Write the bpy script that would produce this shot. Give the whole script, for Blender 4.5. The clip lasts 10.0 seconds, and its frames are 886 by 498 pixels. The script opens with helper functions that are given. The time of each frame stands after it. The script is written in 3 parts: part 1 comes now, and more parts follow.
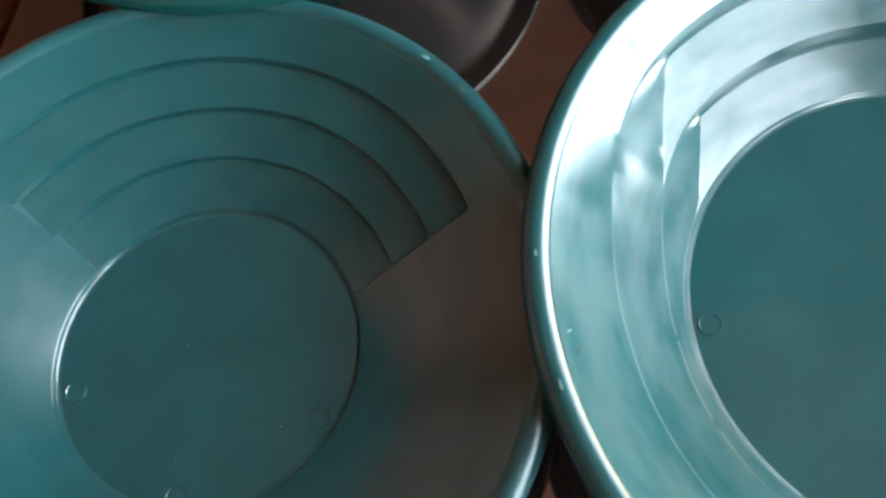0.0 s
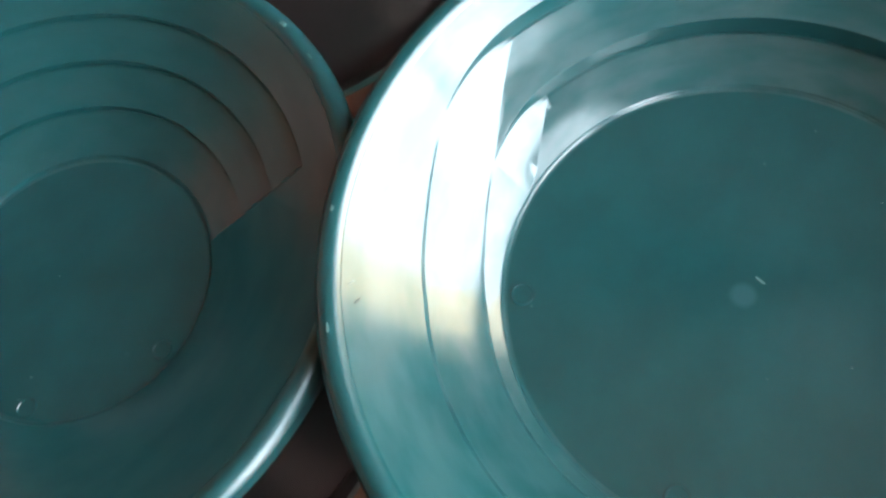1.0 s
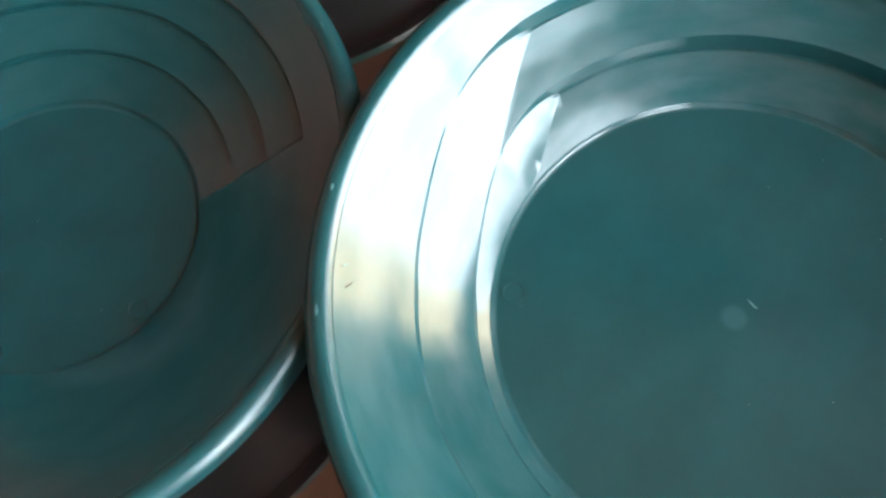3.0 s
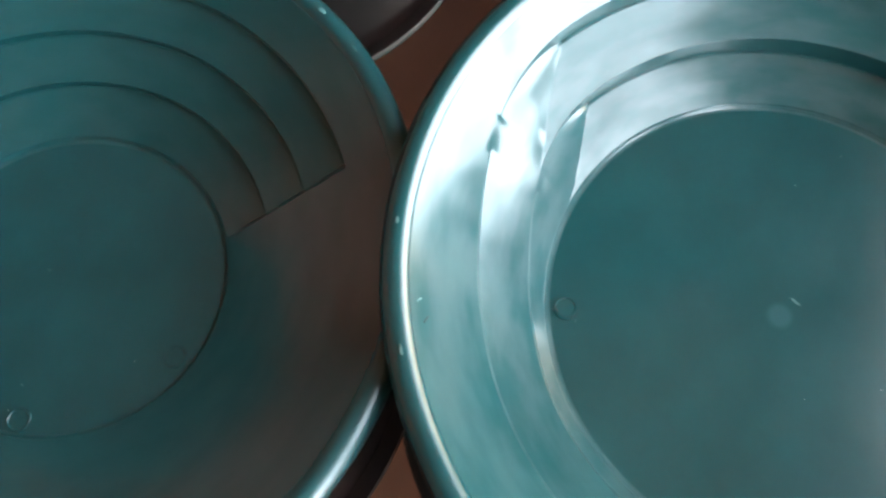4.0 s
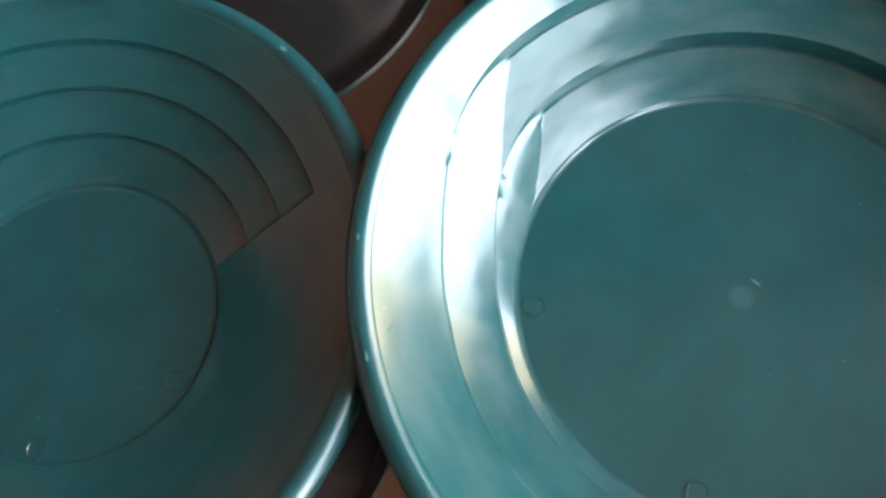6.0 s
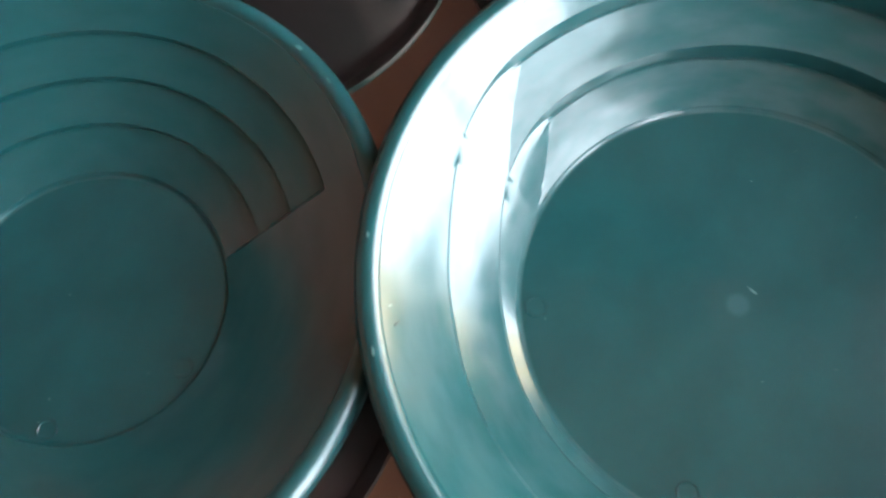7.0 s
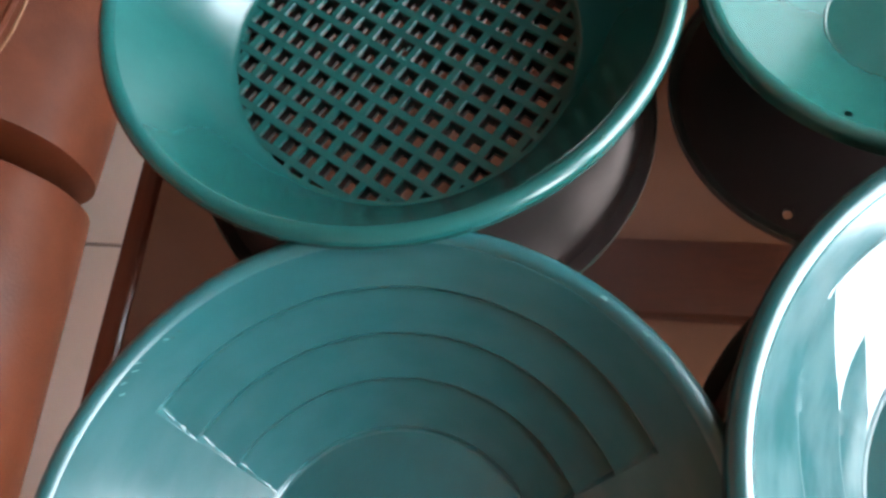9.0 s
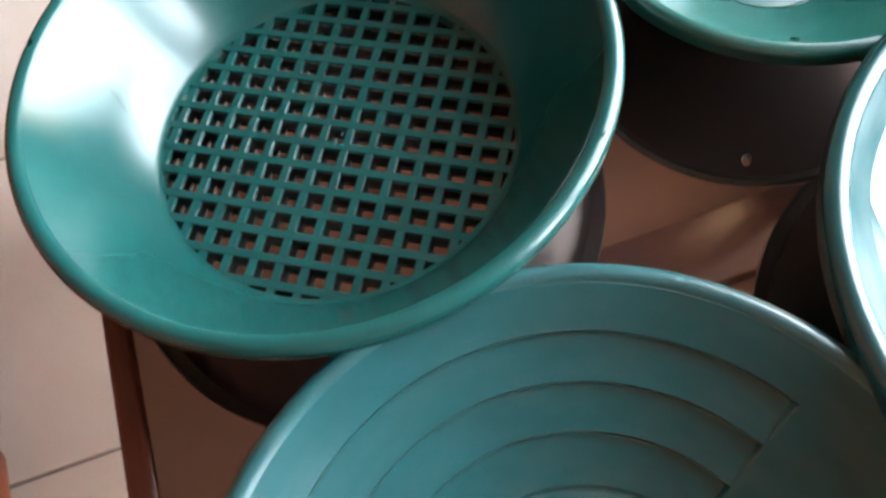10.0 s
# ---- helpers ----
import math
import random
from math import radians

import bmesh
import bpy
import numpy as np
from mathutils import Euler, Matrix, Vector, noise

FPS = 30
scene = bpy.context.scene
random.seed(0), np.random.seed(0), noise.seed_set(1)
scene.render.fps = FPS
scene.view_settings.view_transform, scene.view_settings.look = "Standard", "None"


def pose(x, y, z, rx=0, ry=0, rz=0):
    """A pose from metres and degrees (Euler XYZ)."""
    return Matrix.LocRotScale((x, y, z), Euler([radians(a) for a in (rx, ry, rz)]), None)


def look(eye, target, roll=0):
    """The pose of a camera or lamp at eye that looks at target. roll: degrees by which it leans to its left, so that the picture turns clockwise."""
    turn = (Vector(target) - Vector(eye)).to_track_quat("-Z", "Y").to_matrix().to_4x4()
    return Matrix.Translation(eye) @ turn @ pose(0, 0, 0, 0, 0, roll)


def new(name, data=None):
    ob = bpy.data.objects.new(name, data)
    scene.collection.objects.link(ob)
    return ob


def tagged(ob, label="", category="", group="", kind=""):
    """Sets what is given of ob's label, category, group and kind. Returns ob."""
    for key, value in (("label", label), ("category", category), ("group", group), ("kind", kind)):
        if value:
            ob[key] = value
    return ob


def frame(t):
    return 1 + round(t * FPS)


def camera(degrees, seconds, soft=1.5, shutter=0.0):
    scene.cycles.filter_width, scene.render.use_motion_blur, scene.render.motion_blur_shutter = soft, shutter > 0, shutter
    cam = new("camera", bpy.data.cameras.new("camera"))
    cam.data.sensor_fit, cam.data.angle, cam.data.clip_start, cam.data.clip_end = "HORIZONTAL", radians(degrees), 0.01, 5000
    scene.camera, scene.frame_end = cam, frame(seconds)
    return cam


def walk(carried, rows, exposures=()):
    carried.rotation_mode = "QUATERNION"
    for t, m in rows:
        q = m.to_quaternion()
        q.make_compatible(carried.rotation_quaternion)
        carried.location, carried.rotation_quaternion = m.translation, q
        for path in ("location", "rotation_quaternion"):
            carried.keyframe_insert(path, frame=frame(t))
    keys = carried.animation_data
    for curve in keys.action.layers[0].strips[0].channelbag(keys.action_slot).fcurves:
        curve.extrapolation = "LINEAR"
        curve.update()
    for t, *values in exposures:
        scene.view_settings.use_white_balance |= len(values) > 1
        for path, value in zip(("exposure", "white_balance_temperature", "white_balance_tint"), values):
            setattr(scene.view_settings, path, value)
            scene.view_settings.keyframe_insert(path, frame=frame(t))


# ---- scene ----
cam = camera(56.2, 10.0, soft=2.9)
PATH = [
    (0.0, pose(0.1751, -0.1010, 0.4035, 23.89, 5.92, 7.33)),
    (0.5, pose(0.2432, -0.1149, 0.4024, 25.12, 9.19, 11.42)),
    (1.0, pose(0.2944, -0.1034, 0.4077, 23.86, 8.11, 13.46)),
    (1.5, pose(0.3233, -0.0933, 0.4121, 23.28, 8.25, 15.25)),
    (2.0, pose(0.3171, -0.0955, 0.4051, 23.47, 6.68, 18.01)),
    (2.5, pose(0.2990, -0.0977, 0.4026, 23.27, 5.16, 19.13)),
    (3.8, pose(0.2260, -0.0915, 0.4096, 20.58, 0.34, 13.85)),
    (4.0, pose(0.2056, -0.0954, 0.4083, 21.15, -0.87, 11.98)),
    (4.5, pose(0.1733, -0.1033, 0.4089, 22.86, -2.31, 7.52)),
    (5.0, pose(0.1961, -0.1067, 0.4098, 22.51, 0.67, 5.96)),
    (5.5, pose(0.2372, -0.1030, 0.4206, 22.40, 4.17, 8.03)),
    (6.8, pose(0.2473, -0.0957, 0.4380, 21.41, 2.91, 9.40)),
    (7.0, pose(0.2420, -0.1000, 0.4415, 21.53, 2.96, 10.32)),
    (7.5, pose(0.2143, -0.1114, 0.4673, 22.86, 3.47, 12.35)),
    (8.0, pose(0.1675, -0.1094, 0.4816, 25.30, 4.75, 9.72)),
    (8.5, pose(0.1223, -0.0985, 0.4858, 24.96, 3.79, 8.05)),
    (8.8, pose(0.0992, -0.0484, 0.4727, 22.39, 5.12, 7.08)),
    (9.0, pose(0.0841, -0.0013, 0.4748, 22.82, 7.18, 5.48)),
    (9.2, pose(0.0813, 0.0275, 0.4704, 21.50, 8.75, 3.97)),
    (9.5, pose(0.0570, 0.0311, 0.4676, 21.80, 7.54, 0.70)),
    (9.7, pose(0.0431, 0.0332, 0.4606, 23.14, 7.55, -5.87)),
    (9.9, pose(0.0021, 0.0198, 0.4546, 24.49, 6.72, -15.00)),
    (10.0, pose(-0.0214, 0.0039, 0.4527, 26.68, 6.33, -18.55)),
]
walk(cam, PATH, exposures=[(0.0, -0.16), (1.0, -0.32), (2.5, -0.36), (5.5, -0.27), (7.5, -0.2), (9.0, 0.16), (10.0, 0.42)])

# ---- world and daylight ----
world = bpy.data.worlds.new("sky")
scene.world = world
world.use_nodes = True
wt = world.node_tree
sky = wt.nodes.new("ShaderNodeTexSky")
sky.sky_type, sky.sun_disc = "NISHITA", False
sky.sun_elevation, sky.sun_rotation = radians(50), radians(200)
wt.links.new(sky.outputs[0], wt.nodes["Background"].inputs[0])
wt.nodes["Background"].inputs[1].default_value = 0.1

sun_data = bpy.data.lights.new("sun", "SUN")
sun_data.energy, sun_data.angle, sun_data.color = 1.0, radians(12), (1, 0.95, 0.88)
sun = new("sun", sun_data)
sun.matrix_world = look((0, 0, 6), (-1.0, 5.0, 0))


# ---- materials ----
def material(name):
    m = bpy.data.materials.new(name)
    m.use_nodes = True
    return m, m.node_tree, m.node_tree.nodes["Principled BSDF"]


def node(t, kind, **inputs):
    n = t.nodes.new(kind)
    for key, value in inputs.items():
        n.inputs[key.replace("_", " ")].default_value = value
    return n


def ramp(t, source, stops):
    n = t.nodes.new("ShaderNodeValToRGB")
    for i, (p, c) in enumerate(stops):
        e = n.color_ramp.elements[i] if i < 2 else n.color_ramp.elements.new(p)
        e.position, e.color = p, (*c, 1)
    t.links.new(source, n.inputs[0])
    return n.outputs[0]


def spread(t, source, low, high):
    """A noise value eased from its middle range into low to high."""
    n = t.nodes.new("ShaderNodeMapRange")
    n.interpolation_type = "SMOOTHERSTEP"
    for key, value in (("From Min", 0.2), ("From Max", 0.8), ("To Min", low), ("To Max", high)):
        n.inputs[key].default_value = value
    t.links.new(source, n.inputs["Value"])
    return n.outputs[0]


def blend(t, source, dark, light):
    n = t.nodes.new("ShaderNodeMix")
    n.data_type = "RGBA"
    n.inputs[6].default_value, n.inputs[7].default_value = (*dark, 1), (*light, 1)
    t.links.new(spread(t, source, 0, 1), n.inputs[0])
    return n.outputs[2]


def coords(t, scale=(1, 1, 1)):
    c, m = t.nodes.new("ShaderNodeTexCoord"), t.nodes.new("ShaderNodeMapping")
    m.inputs["Scale"].default_value = scale
    t.links.new(c.outputs["Object"], m.inputs[0])
    return m.outputs[0]


def noise_out(t, scale, detail=4.0, stretch=(1, 1, 1), rough=0.55):
    n = node(t, "ShaderNodeTexNoise", Scale=scale, Detail=detail, Roughness=rough)
    t.links.new(coords(t, stretch), n.inputs["Vector"])
    return n.outputs["Fac"]


def bump(t, b, height, strength, distance):
    n = node(t, "ShaderNodeBump", Strength=strength, Distance=distance)
    t.links.new(height, n.inputs["Height"])
    t.links.new(n.outputs[0], b.inputs["Normal"])
    return n


def ray_coords(t, across, along):
    """Coordinates that run out from a round thing's axis: across sets how fine the rays are, along how short."""
    c = t.nodes.new("ShaderNodeTexCoord")
    flat = t.nodes.new("ShaderNodeVectorMath")
    flat.operation = "MULTIPLY"
    flat.inputs[1].default_value = (1, 1, 0)
    unit = t.nodes.new("ShaderNodeVectorMath")
    unit.operation = "NORMALIZE"
    size = t.nodes.new("ShaderNodeVectorMath")
    size.operation = "LENGTH"
    fine = t.nodes.new("ShaderNodeVectorMath")
    fine.operation = "SCALE"
    fine.inputs["Scale"].default_value = across
    far = node(t, "ShaderNodeMath")
    far.operation = "MULTIPLY"
    far.inputs[1].default_value = along
    both = t.nodes.new("ShaderNodeCombineXYZ")
    add = t.nodes.new("ShaderNodeVectorMath")
    add.operation = "ADD"
    t.links.new(c.outputs["Object"], flat.inputs[0])
    t.links.new(flat.outputs[0], unit.inputs[0])
    t.links.new(flat.outputs[0], size.inputs[0])
    t.links.new(unit.outputs[0], fine.inputs[0])
    t.links.new(size.outputs["Value"], far.inputs[0])
    t.links.new(far.outputs[0], both.inputs["Z"])
    t.links.new(fine.outputs[0], add.inputs[0])
    t.links.new(both.outputs[0], add.inputs[1])
    return add.outputs[0]


def plastic(name, colour, rough=(0.29, 0.4), wobble=0.25, smudge=0.06, rays=None, haze=0.0, wear=(0.05, 0.37)):
    """Moulded polypropylene: faintly cloudy colour, soft gloss rubbed in strokes that run up the wall."""
    m, t, b = material(name)
    tone = blend(t, noise_out(t, 11, 4), [c * 0.93 for c in colour], [c * 1.07 for c in colour])
    worn = node(t, "ShaderNodeMix")
    worn.data_type, worn.blend_type = "RGBA", "MULTIPLY"
    worn.inputs[0].default_value = 1.0
    t.links.new(tone, worn.inputs[6])
    t.links.new(blend(t, noise_out(t, 32, 4, (1, 1, 0.4), 0.55), (1 - smudge,) * 3, (1 + smudge,) * 3), worn.inputs[7])
    t.links.new(worn.outputs[2], b.inputs["Base Color"])
    if rays:
        strokes = node(t, "ShaderNodeTexNoise", Scale=1.0, Detail=4.0, Roughness=0.6)
        t.links.new(ray_coords(t, *rays), strokes.inputs["Vector"])
        strokes = strokes.outputs["Fac"]
    else:
        strokes = noise_out(t, 26, 4)
    gloss = spread(t, strokes, *rough)
    b.inputs["IOR"].default_value = 1.9
    if haze:  # a worn, hazy body under a clear moulded skin
        b.inputs["Roughness"].default_value, b.inputs["IOR"].default_value = haze, 1.7
        b.inputs["Coat Weight"].default_value, b.inputs["Coat IOR"].default_value = 0.8, 1.75
        t.links.new(gloss, b.inputs["Coat Roughness"])
        worn_through = node(t, "ShaderNodeTexNoise", Scale=1.0, Detail=3.0, Roughness=0.5)
        t.links.new(ray_coords(t, 3.2, 75.0), worn_through.inputs["Vector"])
        t.links.new(spread(t, worn_through.outputs["Fac"], *wear), b.inputs["Specular IOR Level"])
    else:
        t.links.new(gloss, b.inputs["Roughness"])
    low = noise_out(t, 30, 2)
    fine = noise_out(t, 700, 2)
    mix = node(t, "ShaderNodeMath")
    mix.operation = "MULTIPLY_ADD"
    t.links.new(fine, mix.inputs[0])
    mix.inputs[1].default_value = 0.05
    t.links.new(low, mix.inputs[2])
    relief = bump(t, b, mix.outputs[0], wobble, 0.0015)
    t.links.new(relief.outputs[0], b.inputs["Coat Normal"])
    return m


def smudge_spot(m, centre, radius, colour):
    """A soft pale stain round a point of the thing that the material covers."""
    t, b = m.node_tree, m.node_tree.nodes["Principled BSDF"]
    c, d = t.nodes.new("ShaderNodeTexCoord"), t.nodes.new("ShaderNodeVectorMath")
    d.operation, d.inputs[1].default_value = "DISTANCE", centre
    t.links.new(c.outputs["Object"], d.inputs[0])
    r = t.nodes.new("ShaderNodeMapRange")
    r.interpolation_type = "SMOOTHSTEP"
    for key, value in (("From Min", radius * 0.5), ("From Max", radius), ("To Min", 0.75), ("To Max", 0.0)):
        r.inputs[key].default_value = value
    t.links.new(d.outputs["Value"], r.inputs["Value"])
    mix = t.nodes.new("ShaderNodeMix")
    mix.data_type = "RGBA"
    mix.inputs[7].default_value = (*colour, 1)
    t.links.new(r.outputs[0], mix.inputs[0])
    t.links.new(b.inputs["Base Color"].links[0].from_socket, mix.inputs[6])
    t.links.new(mix.outputs[2], b.inputs["Base Color"])


PAN_TEAL, SLUICE_TEAL = (0.0072, 0.072, 0.0765), (0.0078, 0.073, 0.076)
PAN_GREEN = plastic("teal_plastic", PAN_TEAL, (0.12, 0.2), 0.08, 0.05, (9.0, 30.0), haze=0.36, wear=(0.17, 0.29))
PAN_FLOOR = plastic("teal_plastic_scoured", PAN_TEAL, (0.17, 0.22), 0.05, 0.08)
PAN_RIM = plastic("teal_plastic_dull", PAN_TEAL, (0.285, 0.36), 0.15, 0.1)
SLUICE_GREEN = plastic("teal_plastic_rubbed", SLUICE_TEAL, (0.1, 0.2), 0.08, 0.08, (13.0, 34.0), haze=0.46)
SLUICE_FLOOR = plastic("teal_plastic_even", SLUICE_TEAL, (0.13, 0.18), 0.05, 0.08)
smudge_spot(SLUICE_FLOOR, (-0.0018, -0.0011, 0.019), 0.0078, (0.03, 0.115, 0.12))
SLUICE_RIM = plastic("teal_plastic_smooth", SLUICE_TEAL, (0.19, 0.262), 0.1, 0.08)
SIEVE_GREEN = plastic("sea_green_plastic", (0.008, 0.07, 0.063), (0.18, 0.262), 0.08, 0.06, (7.0, 20.0))
# the pan teal cut by more than half: shade beneath put into the colour
SHADED_UNDERSIDE = plastic("teal_plastic_underside_shade", (0.004, 0.03, 0.03), (0.285, 0.36), 0.3, 0.1)
SHADED_UNDERSIDE.node_tree.nodes["Principled BSDF"].inputs["IOR"].default_value = 1.4
SIEVE_GREEN.node_tree.nodes["Principled BSDF"].inputs["IOR"].default_value = 1.6
SMALL_GREEN = plastic("pale_green_plastic", (0.013, 0.095, 0.08), (0.18, 0.255), 0.1)


def varnish(name, dark, light, rough=0.15, grain=(3, 60, 60)):
    m, t, b = material(name)
    t.links.new(ramp(t, noise_out(t, 3, 7, grain), [(0.3, dark), (0.7, light)]), b.inputs["Base Color"])
    b.inputs["Roughness"].default_value = rough
    bump(t, b, noise_out(t, 6, 5, grain), 0.1, 0.001)
    return m


TRIM_WOOD = varnish("red_brown_wood", (0.085, 0.02, 0.011), (0.135, 0.034, 0.019), 0.2, (40, 2, 40))
FRAME_WOOD = varnish("dark_wood", (0.05, 0.018, 0.01), (0.1, 0.035, 0.02), 0.3, (3, 40, 40))


def tinted_glass():
    """Bronze-tinted table glass over a dark board: a coloured mirror with very little colour of its own."""
    m, t, b = material("bronze_glass")
    t.links.new(ramp(t, noise_out(t, 4, 6, (2, 30, 2)), [(0.3, (0.04, 0.025, 0.023)), (0.7, (0.056, 0.036, 0.033))]), b.inputs["Base Color"])
    b.inputs["Roughness"].default_value = 0.5
    b.inputs["Specular IOR Level"].default_value = 0.0
    g = node(t, "ShaderNodeBsdfGlossy", Color=(0.8, 0.58, 0.52, 1), Roughness=0.02)
    mix = node(t, "ShaderNodeMixShader", Fac=0.36)
    t.links.new(b.outputs[0], mix.inputs[1])
    t.links.new(g.outputs[0], mix.inputs[2])
    t.links.new(mix.outputs[0], t.nodes["Material Output"].inputs[0])
    return m


GLASS_TOP = tinted_glass()


def leather():
    m, t, b = material("brown_leather")
    t.links.new(ramp(t, noise_out(t, 7, 7), [(0.3, (0.08, 0.018, 0.0065)), (0.7, (0.185, 0.044, 0.016))]), b.inputs["Base Color"])
    t.links.new(ramp(t, noise_out(t, 12, 5), [(0.3, (0.42,) * 3), (0.7, (0.56,) * 3)]), b.inputs["Roughness"])
    b.inputs["Specular IOR Level"].default_value = 0.3
    v = node(t, "ShaderNodeTexVoronoi", Scale=260.0)
    t.links.new(coords(t), v.inputs["Vector"])
    bump(t, b, v.outputs["Distance"], 0.15, 0.001)
    return m


LEATHER = leather()


def matt(name, dark, light, scale=6, rough=0.7, relief=0.08):
    m, t, b = material(name)
    t.links.new(ramp(t, noise_out(t, scale, 6), [(0.3, dark), (0.7, light)]), b.inputs["Base Color"])
    b.inputs["Roughness"].default_value = rough
    bump(t, b, noise_out(t, scale * 20, 3), relief, 0.001)
    return m


TILE = matt("cream_tile", (0.74, 0.62, 0.52), (0.82, 0.7, 0.6), 5, 0.25, 0.02)
GROUT = matt("grout", (0.25, 0.2, 0.16), (0.33, 0.27, 0.22), 30, 0.9)
PLASTER = matt("wall_paint", (0.4, 0.27, 0.19), (0.46, 0.32, 0.225), 3, 0.8)
SEAM = matt("tan_thread", (0.3, 0.14, 0.075), (0.4, 0.2, 0.11), 60, 0.8)
CEILING_PAINT = matt("ceiling_paint", (0.2, 0.115, 0.074), (0.26, 0.15, 0.098), 3, 0.8)
WHITE_PAINT = matt("white_paint", (0.7, 0.7, 0.68), (0.78, 0.78, 0.76), 8, 0.5)
EARTH = matt("pale_paving", (0.42, 0.39, 0.33), (0.56, 0.52, 0.45), 6, 0.8)


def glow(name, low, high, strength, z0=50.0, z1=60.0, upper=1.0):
    """A plain distance outside the window that emits its own light, softly clouded, its brightness falling to upper
    between two heights.
    """
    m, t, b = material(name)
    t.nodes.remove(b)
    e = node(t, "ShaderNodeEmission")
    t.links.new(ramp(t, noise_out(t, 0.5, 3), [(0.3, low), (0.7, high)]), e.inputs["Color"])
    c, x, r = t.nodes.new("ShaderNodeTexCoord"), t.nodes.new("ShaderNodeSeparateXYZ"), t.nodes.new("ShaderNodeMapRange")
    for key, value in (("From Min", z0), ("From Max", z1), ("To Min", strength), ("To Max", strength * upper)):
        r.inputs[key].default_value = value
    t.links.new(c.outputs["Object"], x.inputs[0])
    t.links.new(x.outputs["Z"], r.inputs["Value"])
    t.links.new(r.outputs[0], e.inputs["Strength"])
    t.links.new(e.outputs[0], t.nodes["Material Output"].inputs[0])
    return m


SKY_GLOW = glow("overcast_distance", (0.72, 0.86, 1.0), (0.84, 0.94, 1.0), 23.0, 2.6, 5.2, 0.5)
# cream emission that stands in for sunshine on the walls outside
WALL_GLOW = glow("cream_glow", (0.9, 0.72, 0.42), (1.0, 0.82, 0.52), 17.0)


# ---- mesh helpers ----
def mesh_of(name, verts, faces, mat, sharp=None):
    me = bpy.data.meshes.new(name)
    me.from_pydata([tuple(map(float, v)) for v in verts], [], faces)
    me.validate()
    me.materials.append(mat)
    if sharp is not None:
        me.shade_smooth()
        me.set_sharp_from_angle(angle=radians(sharp))
    me.update()
    return me


def part(name, me, parent=None, label="", at=None):
    """Links a mesh as one object under a thing or a part."""
    ob = new(name, me)
    if parent is not None:
        ob.parent = parent
    if at is not None:
        ob.matrix_basis = at
    if label:
        tagged(ob, label=label)
    return ob


def thing(name, label, category, at=None, group="", kind=""):
    ob = new(name)
    ob.empty_display_size = 0.05
    if at is not None:
        ob.matrix_basis = at
    return tagged(ob, label, category, group, kind)


def from_bm(name, bm, mat, sharp=None):
    me = bpy.data.meshes.new(name)
    bm.normal_update()
    bm.to_mesh(me)
    bm.free()
    me.materials.append(mat)
    if sharp is not None:
        me.shade_smooth()
        me.set_sharp_from_angle(angle=radians(sharp))
    return me


def box(name, lo, hi, mat, bevel=0.0, segments=2):
    bm = bmesh.new()
    bmesh.ops.create_cube(bm, size=1)
    for v in bm.verts:
        v.co = Vector([lo[i] + (v.co[i] + 0.5) * (hi[i] - lo[i]) for i in range(3)])
    if bevel:
        bmesh.ops.bevel(bm, geom=bm.edges[:], offset=bevel, segments=segments, affect="EDGES", profile=0.5)
    return from_bm(name, bm, mat, 40 if bevel else None)


def lathe(name, rings, mat, angles, sharp=28, closed=False, caps=False):
    """Rings of (r, z) arrays, one value an angle, joined into a surface of revolution whose shape may change round it."""
    n = len(angles)
    verts, faces = [], []
    ca, sa = np.cos(angles), np.sin(angles)
    for r, z in rings:
        r, z = np.broadcast_to(r, n), np.broadcast_to(z, n)
        verts += list(zip(r * ca, r * sa, z))
    m = len(rings)
    for i in range(m if closed else m - 1):
        a, b = i * n, ((i + 1) % m) * n
        for j in range(n):
            k = (j + 1) % n
            faces.append((a + j, a + k, b + k, b + j))
    if caps:
        faces += [tuple(range(n))[::-1], tuple(range((m - 1) * n, m * n))]
    return mesh_of(name, verts, faces, mat, sharp)


def ring_angles(step=1.0, edges=()):
    a = set(np.round(np.arange(0, 360, step), 3))
    for e in edges:
        a |= {round(e - 0.25, 3), round(e + 0.25, 3)}
    return np.radians(sorted(a))


def lip(name, r_in, r_out, z_top, drop, mat, wave=0.0005):
    """The rolled rim: over from the wall's top, round, and down its outside, hollow underneath."""
    a = ring_angles(2.0)
    w = wave * np.sin(3 * a + 1.0)
    half = (r_out - r_in) / 2
    mid = r_in + half
    rings = [(mid - half * 0.8, z_top - half * 0.9 + w)]
    for s in np.linspace(152, 0, 12):
        rings.append((mid + half * math.cos(radians(s)), z_top - half + half * math.sin(radians(s)) + w))
    rings += [(r_out - 0.0004, z_top - half - drop + w), (r_out - 0.0022, z_top - half - drop + w), (r_out - 0.0026, z_top - half + w)]
    return lathe(name, rings, mat, a, 40, closed=True)


def nub(name, radius, height, mat):
    """A shallow round mould mark: a raised ring with a sunken middle."""
    a = ring_angles(15)
    return lathe(name, [(radius, 0), (radius * 0.96, height), (radius * 0.84, height), (radius * 0.78, 0.0002), (0.0001, 0.0002)], mat, a, 30)


